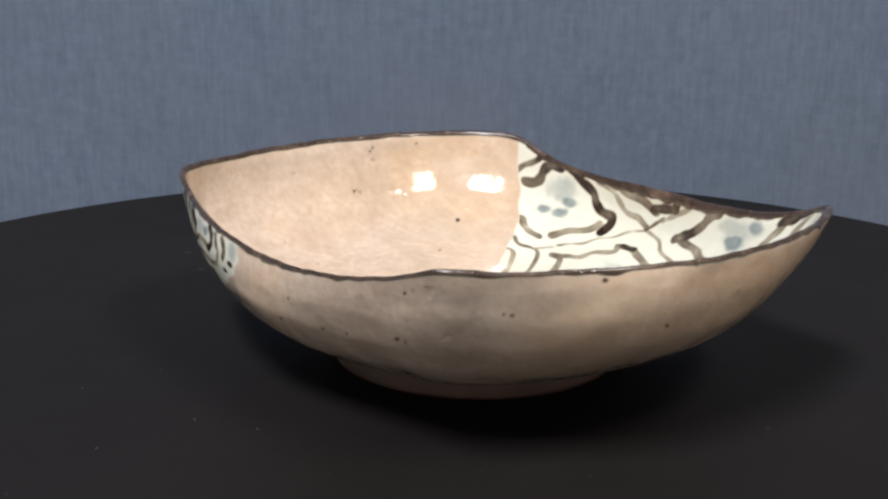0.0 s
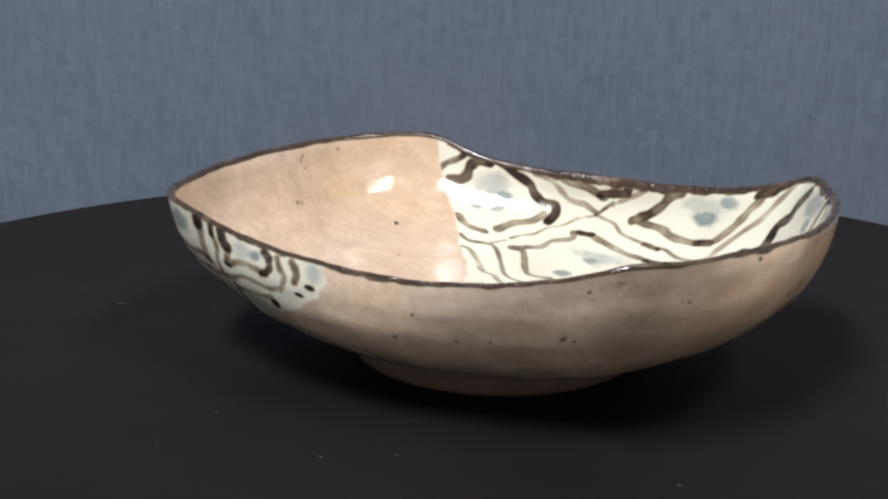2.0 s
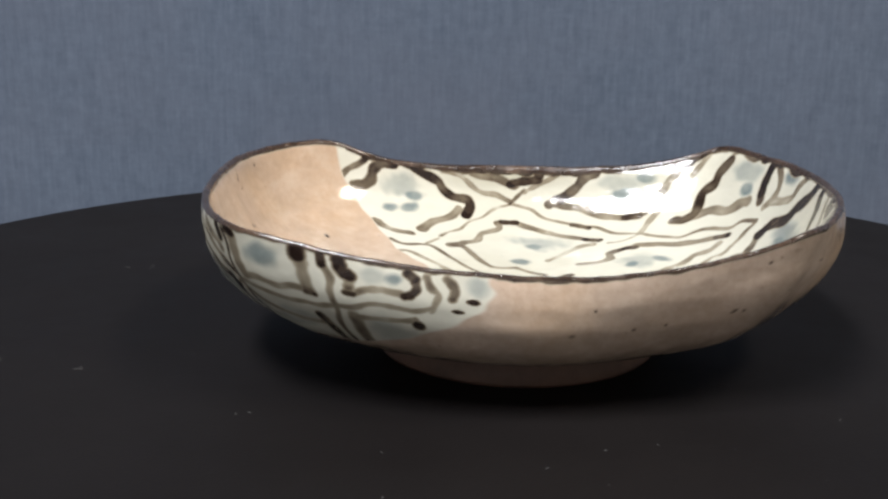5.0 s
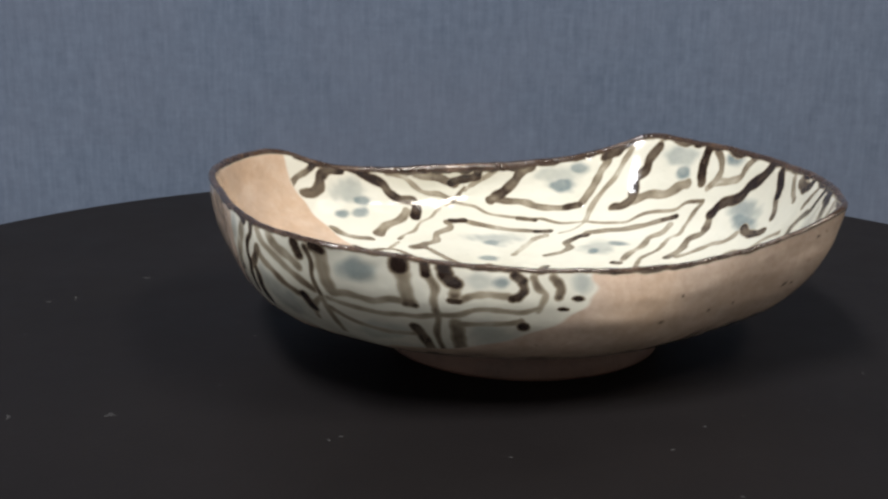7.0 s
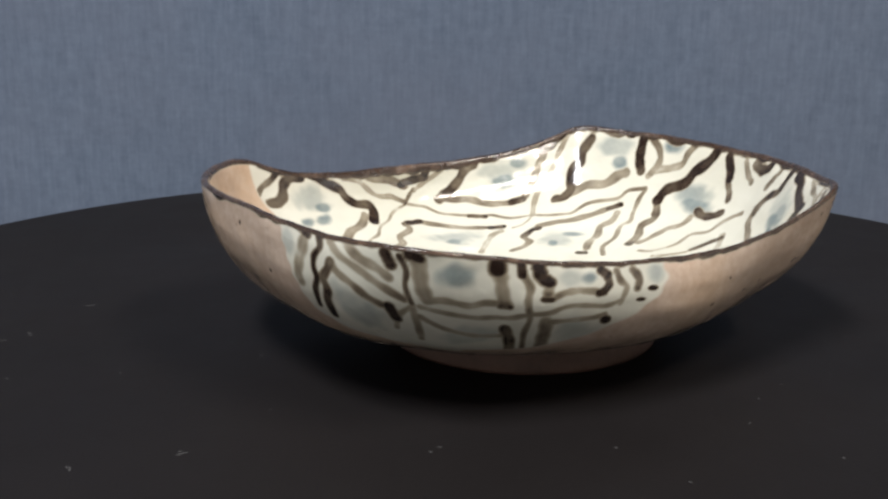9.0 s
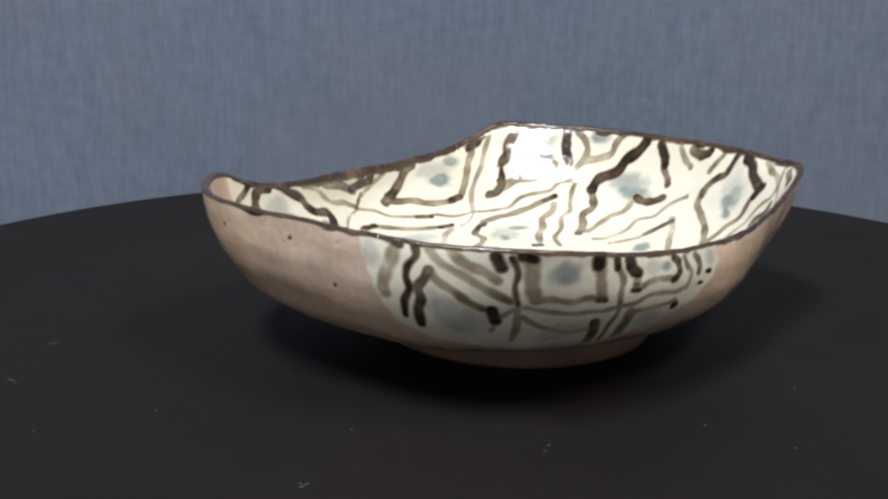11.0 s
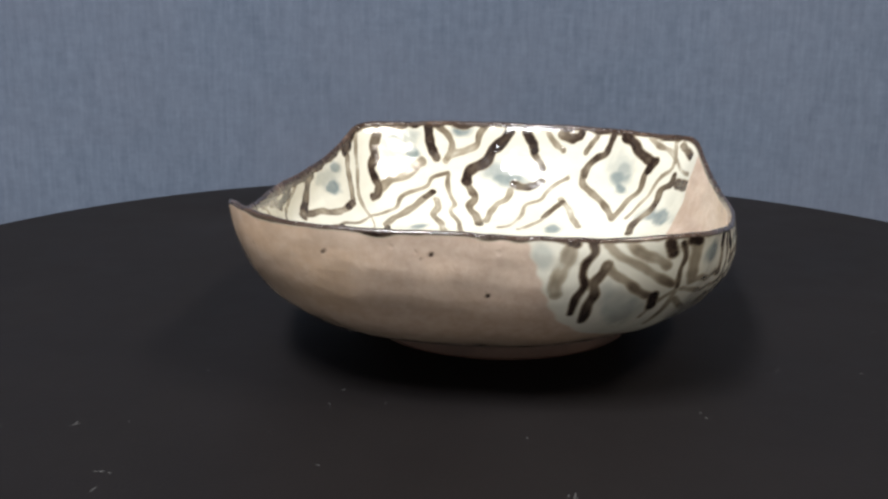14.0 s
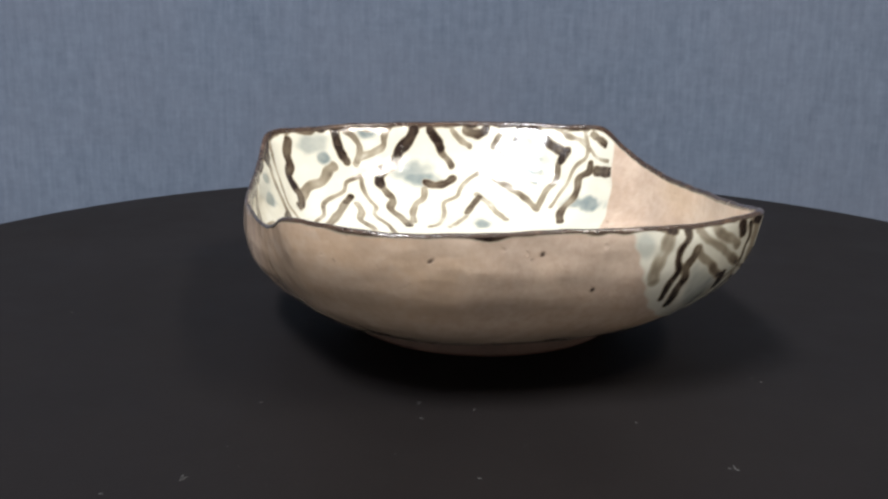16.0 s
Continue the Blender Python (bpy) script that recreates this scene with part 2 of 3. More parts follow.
def rim_line():
    """The rim's crest all round, at even angles about the bowl's centre."""
    s = np.linspace(0, 1, 120, endpoint=False)
    u = 2 * s - 1
    pts = []
    mid = np.mean(CORNERS, axis=0)
    for k in range(4):
        a, b = np.array(CORNERS[k]), np.array(CORNERS[(k + 1) % 4])
        bulge, full, sag, sag_full, lean, sag_lean = SIDES[k]
        n = np.array([b[1] - a[1], a[0] - b[0], 0])
        n /= np.linalg.norm(n)
        if n @ ((a + b) / 2 - mid) < 0:
            n = -n
        side = a + (b - a) * s[:, None]
        side = side + n * ((1 - np.abs(u) ** full) * (1 + lean * u) * bulge)[:, None]
        side[:, 2] -= (1 - np.abs(u) ** sag_full) * (1 + sag_lean * u) * sag
        length = np.linalg.norm(b - a)
        for corner, d in ((k, s), ((k + 1) % 4, 1 - s)):
            side[:, 2] += CORNER_LIFT[corner] * np.exp(-((d * length / 0.009) ** 2))
        pts.append(side)
    pts = np.vstack(pts)
    for _ in range(22):
        pts = (np.roll(pts, 1, 0) + 2 * pts + np.roll(pts, -1, 0)) / 4
    az = np.arctan2(pts[:, 1] - CENTRE[1], pts[:, 0] - CENTRE[0])
    order = np.argsort(az)
    az, pts = az[order], pts[order]
    even = np.linspace(-np.pi, np.pi, AZIMUTHS, endpoint=False)
    out = np.stack([np.interp(even, az, pts[:, k], period=2 * np.pi) for k in range(3)], 1)
    # uneven by hand
    out[:, 2] += 0.00014 * np.sin(9 * even + 0.7) + 0.00010 * np.sin(23 * even + 2.1) + 0.00006 * np.sin(61 * even)
    return even, out


FLOOR_IN, WALL_START, LIP_IN = 0.0128, 0.290, 0.976
JOIN_Z = 0.0090


def inner_rows(count=200):
    """Share of the way to the rim (q) and share of the height (w) down the inside, from the lip to the middle."""
    f = np.linspace(0.0, np.pi / 2, 2000)
    q = np.concatenate([np.linspace(0.0, WALL_START, 300, endpoint=False), WALL_START + (LIP_IN - WALL_START) * np.sin(f)])
    w = np.concatenate([np.zeros(300), 1 - np.cos(f) ** 0.708])
    w = w + 0.03 * q ** 2 * (1 - w)
    d = np.concatenate([[0], np.cumsum(np.hypot(np.diff(q) * 0.09, np.diff(w) * 0.034))])
    even = np.linspace(0, d[-1], count)
    return np.interp(even, d, q)[::-1], np.interp(even, d, w)[::-1], even[::-1]


# how the outside swells from foot to rim, at the four corners and the middles of the four sides
TURN_AT = [radians(v) for v in (-147.8, -97.1, -54.5, -11.8, 35.0, 81.8, 121.7, 161.6)]
FULLNESS = [1.73, 2.79, 1.0, 1.37, 2.6, 2.23, 2.8, 0.97]
STEEPNESS = [0.42, 0.521, 0.547, 0.546, 0.384, 0.449, 0.447, 0.433]
HOLLOW = [-0.0, -0.086, -0.051, -0.062, 0.006, -0.023, -0.046, 0.0]
SWELL = [0.0035, -0.0037, 0.0113, -0.0003, 0.002, -0.0016, -0.0013, 0.0066]


def round_about(az, values):
    """Values set at TURN_AT, blended smoothly between them all round."""
    at = np.array(TURN_AT + [TURN_AT[0] + 2 * np.pi])
    val = np.array(values + values[:1])
    a = np.where(az < at[0], az + 2 * np.pi, az)
    i = np.clip(np.searchsorted(at, a, side="right") - 1, 0, 7)
    f = (1 - np.cos(np.pi * (a - at[i]) / (at[i + 1] - at[i]))) / 2
    return val[i] * (1 - f) + val[i + 1] * f


def outer_rows(count=140):
    """Shares of the height (w) up the outside, and the way along the wall."""
    w = np.linspace(0, 1, count) ** 1.6
    g = (1 - (1 - w) ** 2) ** 0.5
    return w, np.concatenate([[0], np.cumsum(np.hypot(np.diff(g) * 0.045, np.diff(w) * 0.041))])


def surface_in(az, rim, q, w):
    p = np.zeros((len(q), len(az), 3))
    slim = 1 + round_about(az, HOLLOW)[None] * np.sin(np.pi * w[:, None]) ** 0.8
    p[..., :2] = CENTRE + (rim[None, :, :2] - CENTRE) * (q[:, None] * slim)[..., None]
    p[..., 2] = FLOOR_IN + (rim[None, :, 2] - FLOOR_IN) * w[:, None]
    ripple = 0.00025 * np.sin(6 * az[None] + 14 * w[:, None]) + 0.0002 * np.sin(37 * w[:, None] + 2 * np.sin(az[None] * 2))
    p[..., 2] += ripple * np.minimum(1, q * 3)[:, None] * (1 - w[:, None])
    return p


def surface_out(az, rim, w):
    foot = np.stack([FOOT[0] + (FOOT_R - 0.001) * np.cos(az), FOOT[1] + (FOOT_R - 0.001) * np.sin(az)], 1)
    wc = w[:, None]
    g = (1 - (1 - wc) ** round_about(az, FULLNESS)[None]) ** round_about(az, STEEPNESS)[None]
    p = np.zeros((len(w), len(az), 3))
    p[..., :2] = foot[None] + (rim[None, :, :2] - foot[None]) * g[..., None]
    p[..., 2] = JOIN_Z + (rim[None, :, 2] - JOIN_Z) * wc
    way = rim[:, :2] - CENTRE
    way /= np.linalg.norm(way, axis=1)[:, None]
    swell = round_about(az, SWELL)[None] * np.sin(np.pi * wc ** 0.8)
    # faint throwing rings and dents
    a = az[None]
    swell = swell + np.sin(np.pi * wc) * (0.00022 * np.sin(5 * a + 5 * wc) + 0.00006 * np.sin(27 * wc + 1.2 * np.sin(3 * a)) + 0.00014 * np.sin(11 * a - 4 * wc + np.sin(4 * a)))
    p[..., :2] += way[None] * swell[..., None]
    return p


def flat_in(az, reach):
    """The inside laid flat, in millimetres from the middle."""
    return np.stack([1000 * reach[:, None] * np.cos(az)[None], 1000 * reach[:, None] * np.sin(az)[None]], 2)


def flat_out(az, reach):
    """The outside laid flat: millimetres along from the painted corner, and up from the foot."""
    u = np.angle(np.exp(1j * (az - 2.82))) * 90.0
    return np.stack(np.broadcast_arrays(u[None], 1000 * reach[:, None]), 2)


def ring_faces(rows, cols, flip=False, start=0):
    i = np.arange(rows - 1)[:, None] * cols + np.arange(cols)[None] + start
    j = np.arange(rows - 1)[:, None] * cols + (np.arange(cols)[None] + 1) % cols + start
    quads = np.stack([i, j, j + cols, i + cols], 2).reshape(-1, 4)
    return (quads[:, ::-1] if flip else quads).tolist()

# ---- the painting on the glaze ----
INK, DABS = [], []


def ink(side, width, dark_start, dark_end, points):
    """A brush stroke of iron brown, in millimetres on the flattened inside or outside."""
    INK.append((side, width, dark_start, dark_end, points))


def dab(side, paint, strength, middle, across, along):
    """A spot of blue wash or iron, or a pit in the glaze."""
    DABS.append((side, paint, strength, middle, across, along))


ink("in", 1.2, 0.85, 0.5, [(28.3, 101.0), (24.4, 98.3), (19.2, 95.6), (15.9, 93.3)])
ink("in", 2.6, 0.9, 0.6, [(37.9, 97.9), (32.4, 98.2), (28.5, 96.1), (26.3, 92.7), (22.7, 90.5), (19.0, 90.1)])
ink("in", 3.2, 0.9, 0.9, [(45.9, 94.5), (48.2, 90.3), (52.0, 84.8), (51.7, 79.7), (53.0, 74.6), (56.6, 70.2), (54.8, 66.7), (50.4, 65.3)])
ink("in", 2.6, 0.5, 0.45, [(50.4, 69.2), (43.5, 68.5), (36.2, 69.8), (28.6, 68.1)])
ink("in", 1.8, 0.5, 0.4, [(57.0, 88.2), (62.4, 82.9), (63.6, 76.9), (63.7, 69.1), (67.9, 62.6), (69.6, 55.4)])
ink("in", 3.6, 0.55, 0.6, [(68.5, 79.0), (75.7, 67.9), (77.5, 59.6)])
ink("in", 3.8, 0.92, 0.92, [(87.0, 52.3), (84.6, 55.6), (79.6, 60.2), (77.3, 61.4)])
ink("in", 1.1, 0.7, 0.6, [(78.9, 54.3), (73.8, 54.7), (68.7, 55.2)])
ink("in", 1.8, 0.4, 0.5, [(94.9, 44.8), (90.2, 47.8), (83.0, 51.2), (77.7, 53.7)])
ink("in", 3.8, 0.75, 0.65, [(101.2, 28.0), (97.8, 32.1), (92.8, 33.3), (87.5, 35.5), (81.7, 38.4), (78.5, 40.5)])
ink("in", 2.6, 0.6, 0.5, [(78.5, 40.5), (80.9, 34.0), (82.7, 26.1), (81.9, 20.6), (81.8, 14.0), (82.5, 7.6)])
ink("in", 2.8, 0.9, 0.85, [(82.7, 6.9), (83.5, 2.0)])
ink("in", 2.6, 0.5, 0.5, [(100.4, -7.5), (97.4, -5.0), (93.8, -3.7), (89.8, -1.9), (85.3, 0.5)])
ink("in", 3, 0.8, 0.7, [(103.3, -11.4), (103.3, -6.4)])
ink("in", 1.1, 0.45, 0.5, [(68.7, 55.2), (71.8, 46.1), (70.7, 38.0), (72.9, 28.0), (73.7, 21.5), (75.3, 15.1), (73.6, 7.5), (73.3, -2.1), (71.0, -6.5), (68.0, -15.5), (73.8, -23.6), (73.6, -34.9), (75.7, -40.0), (74.0, -46.9)])
ink("in", 1.4, 0.8, 0.8, [(73.1, 25.9), (74.2, 18.2)])
ink("in", 0.9, 0.4, 0.4, [(68.4, 55.1), (61.5, 59.0), (54.3, 60.0), (48.3, 61.8), (41.7, 61.1), (36.2, 62.3), (30.9, 61.5)])
ink("in", 2.2, 0.9, 0.85, [(57.7, 51.8), (61.3, 46.6)])
ink("in", 1.9, 0.5, 0.55, [(60.9, 46.6), (63.0, 37.3), (64.9, 27.4), (66.2, 17.4)])
ink("in", 2.2, 0.9, 0.85, [(66.2, 16.1), (67.0, 10.4)])
ink("in", 2.2, 0.55, 0.5, [(55.8, 52.8), (53.5, 50.3), (45.4, 53.3), (39.7, 51.0), (33.7, 53.3)])
ink("in", 2, 0.4, 0.35, [(63.5, 11.1), (60.4, 14.9), (54.2, 17.3), (44.3, 19.7)])
ink("in", 1.6, 0.45, 0.35, [(73.3, -2.1), (82.8, -3.5), (87.4, -5.9), (93.0, -10.8), (97.7, -13.4), (101.2, -16.0), (102.6, -17.2)])
ink("in", 0.7, 0.35, 0.35, [(72.8, -2.1), (67.6, 1.4), (65.6, 6.2)])
ink("in", 2.8, 0.85, 0.75, [(98.5, -27.5), (95.4, -23.5), (91.5, -22.0), (89.2, -18.4), (85.1, -17.6), (81.3, -17.2), (78.8, -14.2), (79.6, -11.2)])
ink("in", 2.8, 0.5, 0.45, [(79.6, -16.5), (82.0, -23.3), (81.5, -30.3), (83.1, -36.4), (83.0, -40.1)])
ink("in", 3, 0.98, 0.8, [(92.1, -50.2), (88.3, -48.0), (84.6, -46.6), (81.5, -46.5)])
ink("in", 1.8, 0.75, 0.5, [(89.6, -54.2), (84.5, -55.8), (80.6, -54.8), (78.6, -50.4)])
ink("in", 1.8, 0.45, 0.55, [(78.1, -49.0), (78.4, -53.0), (75.9, -58.9), (74.4, -63.9), (76.6, -67.4), (76.9, -71.5)])
ink("in", 1.2, 0.5, 0.45, [(73.4, -46.7), (70.0, -43.3), (64.2, -39.9), (59.8, -37.9), (57.8, -33.8), (50.0, -30.7), (43.7, -25.8), (36.5, -25.2)])
ink("in", 1.9, 0.5, 0.55, [(64.7, -4.1), (63.8, -14.1), (66.3, -22.8), (69.3, -30.9)])
ink("in", 2, 0.85, 0.85, [(69.3, -30.9), (70.0, -35.6)])
ink("in", 1.9, 0.85, 0.5, [(62.6, -4.0), (62.2, -1.8), (57.4, 1.6), (52.2, -0.4), (47.7, 1.8), (44.6, 6.5)])
ink("in", 2, 0.45, 0.4, [(66.0, -33.8), (61.8, -31.0), (59.3, -26.4), (53.2, -24.7), (47.5, -21.0), (42.2, -19.6)])
ink("in", 2, 0.85, 0.85, [(39.3, -16.8), (39.3, -18.8)])
ink("in", 2.2, 0.6, 0.55, [(29.7, -85.3), (27.4, -81.1), (21.0, -79.3), (15.0, -77.1), (9.4, -73.9), (4.4, -69.6)])
ink("in", 2, 0.55, 0.6, [(3.8, -68.7), (4.0, -75.7), (3.0, -81.4), (0.1, -86.7), (0.8, -92.3), (0.0, -94.6)])
ink("in", 2.6, 0.85, 0.85, [(-0.2, -94.2), (-2.4, -97.1)])
ink("in", 2.6, 0.98, 0.75, [(17.5, -102.9), (12.1, -102.0), (7.3, -99.4), (1.7, -97.7), (-1.0, -96.9)])
ink("in", 1.2, 0.5, 0.4, [(5.2, -104.9), (-1.1, -102.6), (-8.0, -100.6), (-12.9, -97.3)])
ink("in", 1.1, 0.45, 0.45, [(-8.9, -103.6), (-11.7, -98.3), (-11.5, -94.4), (-7.2, -91.5), (-5.1, -84.6), (-2.8, -78.5), (-1.2, -71.5)])
ink("in", 0.9, 0.4, 0.4, [(-12.5, -97.9), (-17.2, -95.0), (-25.1, -95.0)])
ink("in", 1.6, 0.5, 0.95, [(-12.4, -102.8), (-16.4, -101.0), (-20.9, -100.0)])
ink("in", 2.4, 0.85, 0.7, [(-14.4, -92.3), (-14.3, -89.7), (-10.3, -87.1), (-10.4, -82.2), (-9.6, -77.3), (-7.0, -72.9), (-6.5, -66.8), (-7.8, -62.4)])
ink("in", 2.8, 0.85, 0.8, [(-18.2, -90.5), (-27.9, -91.4)])
ink("in", 1.8, 0.35, 0.4, [(31.3, -70.4), (24.0, -66.6), (19.7, -62.9), (13.9, -59.1)])
ink("in", 3.2, 1, 0.8, [(67.5, -79.1), (67.2, -73.6), (68.4, -68.4), (67.0, -62.9), (68.8, -57.6), (68.8, -54.0), (66.4, -50.5)])
ink("in", 2.4, 0.6, 0.6, [(66.0, -50.1), (60.8, -48.7), (57.7, -47.0), (55.7, -41.9), (50.0, -39.6), (43.8, -35.4)])
ink("in", 3, 0.98, 0.9, [(61.2, -83.3), (56.5, -82.2), (54.3, -80.7)])
ink("in", 2, 0.7, 0.7, [(54.0, -79.4), (48.9, -78.3), (46.6, -77.1)])
ink("in", 2.4, 0.85, 0.85, [(43.6, -72.9), (45.3, -69.1), (48.7, -65.6), (52.3, -64.3)])
ink("in", 2, 0.5, 0.45, [(51.2, -61.0), (49.1, -56.3), (49.5, -51.2), (47.7, -45.5), (43.9, -38.9)])
ink("in", 1.2, 0.5, 0.4, [(34.8, -80.1), (37.0, -76.5), (38.8, -70.4), (38.2, -65.1), (40.8, -58.7), (37.6, -52.4), (35.1, -43.4), (36.9, -38.5)])
ink("in", 2, 0.8, 0.5, [(29.6, -69.5), (30.0, -63.5), (29.7, -57.0)])
ink("in", 1.4, 0.45, 0.4, [(29.0, -54.6), (29.5, -46.8), (30.5, -42.6)])
ink("in", 1.6, 0.5, 0.4, [(52.5, -89.0), (47.6, -87.9), (42.7, -87.7)])
ink("in", 2.6, 0.6, 0.9, [(47.0, -92.0), (42.6, -92.8), (39.3, -94.9), (38.3, -96.8)])
ink("in", 1.5, 0.6, 0.5, [(30.6, -98.9), (31.8, -95.6), (32.8, -91.8)])
ink("in", 2.2, 0.98, 0.6, [(23.0, -101.7), (22.9, -97.5), (23.6, -94.4), (26.7, -91.9), (28.9, -87.7), (28.4, -84.3)])
ink("in", 2.4, 0.5, 0.6, [(16.9, 74.6), (17.3, 72.2), (19.4, 69.3), (23.0, 67.3)])
ink("in", 4.0, 0.95, 0.85, [(92.1, 53.8), (89.3, 53.0)])
ink("in", 0.9, 0.45, 0.35, [(28.6, 60.3), (21.7, 59.0)])
ink("in", 2.4, 0.6, 0.5, [(27.9, 54.5), (33.5, 53.0)])
ink("in", 1.7, 0.65, 0.5, [(28.9, 54.0), (31.0, 49.9), (25.0, 36.2), (25.1, 31.6), (30.6, 26.3)])
ink("in", 1.6, 0.5, 0.75, [(30.6, 26.3), (29.0, 18.1), (28.6, 11.5)])
ink("in", 1.1, 0.65, 0.6, [(13.1, 64.1), (14.6, 60.4), (19.5, 59.1), (22.0, 55.5), (18.7, 43.9), (15.5, 35.4), (15.1, 29.2), (19.2, 24.9)])
ink("in", 1.2, 0.5, 0.5, [(9.2, 56.5), (12.2, 54.4), (10.1, 42.3), (8.2, 35.5), (10.1, 31.3), (9.4, 24.9), (12.7, 20.4)])
ink("in", 1.9, 0.75, 0.6, [(32.7, 3.8), (26.7, 5.5)])
ink("in", 1.1, 0.45, 0.4, [(26.5, 8.8), (28.6, 1.4), (28.6, -7.6), (28.9, -16.9)])
dab("in", "blue", 0.49, (37.3, 88.6), (5.8, -2.5), (-3.6, -3.9))
dab("in", "blue", 0.84, (39.1, 83.2), (2.7, -1.5), (-1.6, -1.2))
dab("in", "blue", 0.84, (32.9, 79.4), (2.0, -1.1), (-1.7, -1.1))
dab("in", "blue", 0.84, (26.3, 80.7), (1.9, -0.6), (-1.6, -1.1))
dab("in", "blue", 0.42, (98.9, 14.0), (-0.3, -8.7), (-4.1, -0.4))
dab("in", "blue", 0.84, (100.8, 4.2), (-0.8, -3.8), (-2.0, -0.1))
dab("in", "blue", 0.95, (93.8, 10.8), (-0.2, -3.9), (-3.1, -0.2))
dab("in", "blue", 0.49, (54.6, 31.9), (3.0, -8.3), (-3.8, -0.2))
dab("in", "blue", 0.84, (51.8, 31.8), (1.4, -3.5), (-1.9, -0.1))
dab("in", "blue", 0.49, (51.4, -9.4), (-1.4, -4.7), (-4.4, 0.3))
dab("in", "blue", 0.84, (54.3, -15.4), (0.0, -3.7), (-1.8, 0.1))
dab("in", "blue", 0.84, (47.9, -8.2), (-0.5, -1.4), (-2.0, 0.1))
dab("in", "blue", 0.56, (93.1, -38.0), (-1.8, -6.1), (-2.9, 0.5))
dab("in", "blue", 0.95, (87.7, -38.5), (-0.9, -2.9), (-1.8, 0.3))
dab("in", "blue", 0.95, (82.7, -62.1), (-1.8, -3.1), (-2.1, 0.3))
dab("in", "blue", 0.77, (11.7, -88.9), (-4.7, -1.3), (-1.7, 2.6))
dab("in", "blue", 0.95, (10.0, -86.0), (-2.1, -0.6), (-1.2, 2.1))
dab("in", "blue", 0.63, (12.1, -92.1), (-3.2, -0.9), (-1.5, 2.5))
dab("in", "blue", 0.91, (-18.3, -75.8), (-7.6, -2.0), (-3.6, 2.6))
dab("in", "blue", 0.70, (59.5, -65.5), (-5.4, -5.0), (-2.2, 2.6))
dab("in", "blue", 0.84, (55.3, -64.1), (-5.0, -4.6), (-2.0, 2.4))
dab("in", "blue", 0.95, (9.0, -85.2), (-2.3, -0.6), (-1.0, 1.9))
dab("in", "blue", 0.35, (13.5, -92.5), (-5.3, -1.3), (-2.4, 4.8))
dab("in", "blue", 0.95, (21.2, -52.3), (-2.2, -1.5), (-1.6, 2.5))
dab("in", "blue", 0.95, (37.2, 28.7), (2.3, -2.0), (-1.8, -1.9))
ink("out", 2.2, 0.98, 0.95, [(-2.1, 66.7), (-0.0, 66.1)])
ink("out", 2.8, 0.5, 0.45, [(-0.2, 65.4), (-0.0, 62.0), (0.4, 58.0), (1.2, 54.9)])
ink("out", 1.7, 0.5, 0.5, [(1.0, 54.1), (4.3, 55.0), (7.3, 54.3), (10.4, 53.7), (13.8, 55.0), (17.1, 54.9)])
ink("out", 1.4, 0.5, 0.5, [(-0.7, 51.9), (3.3, 51.0), (7.3, 50.0), (11.3, 49.5), (15.7, 49.9), (20.1, 50.1), (24.8, 51.6), (29.5, 52.2), (34.1, 54.5), (40.0, 54.9), (46.3, 54.3), (51.5, 56.3)])
ink("out", 3.2, 1, 0.95, [(16.2, 66.7), (16.5, 64.8)])
ink("out", 2.6, 0.5, 0.5, [(17.1, 64.3), (17.6, 60.2), (18.3, 55.1)])
ink("out", 1.4, 0.75, 0.75, [(17.4, 54.1), (19.5, 54.1)])
ink("out", 1.6, 0.98, 0.9, [(21.8, 67.0), (22.2, 64.3)])
ink("out", 1.5, 0.6, 0.5, [(22.4, 64.2), (24.3, 60.8), (24.0, 56.7), (24.8, 52.3)])
ink("out", 2.9, 1, 0.9, [(26.0, 66.7), (27.1, 63.9), (29.1, 62.5)])
ink("out", 2.3, 0.55, 0.55, [(29.1, 62.0), (29.1, 59.2)])
ink("out", 1.4, 0.8, 0.75, [(28.0, 57.2), (30.3, 57.2)])
ink("out", 1.7, 0.5, 0.5, [(30.5, 57.6), (33.9, 59.4), (37.8, 60.0), (42.8, 59.6)])
ink("out", 2.2, 0.9, 0.8, [(44.0, 66.2), (46.1, 64.7)])
ink("out", 2, 0.8, 0.95, [(46.2, 64.0), (46.8, 61.8), (45.4, 59.7), (43.8, 59.0)])
ink("out", 1.6, 0.65, 0.5, [(49.3, 66.0), (50.6, 63.1), (52.9, 60.7), (52.0, 57.6), (51.1, 55.0)])
ink("out", 2, 0.7, 0.6, [(54.9, 65.8), (57.3, 62.9), (56.9, 59.8)])
ink("out", 1.3, 0.6, 0.7, [(24.2, 53.6), (24.8, 49.4), (23.6, 43.2), (23.5, 33.5)])
ink("out", 2.5, 0.9, 0.6, [(18.4, 45.4), (19.6, 40.3), (19.7, 32.3)])
ink("out", 3, 0.5, 0.7, [(29.4, 48.9), (29.3, 42.0), (29.4, 33.8)])
ink("out", 1.6, 0.5, 0.6, [(30.4, 48.8), (37.3, 49.4), (44.0, 50.2), (46.5, 51.1)])
ink("out", 1.6, 0.5, 0.4, [(-1.5, 48.3), (3.9, 44.2), (10.2, 41.3), (18.9, 41.8)])
ink("out", 1.6, 0.55, 0.5, [(-2.7, 50.6), (-2.8, 44.2), (-4.0, 37.2)])
dab("out", "blue", 0.75, (8.0, 62.1), (4.1, 0.8), (-0.1, -2.6))
dab("out", "blue", 0.4, (34.6, 63.9), (3.3, 0.2), (0.1, -2.4))
dab("out", "blue", 0.75, (40.0, 63.8), (2.2, 0.2), (0.1, -1.5))
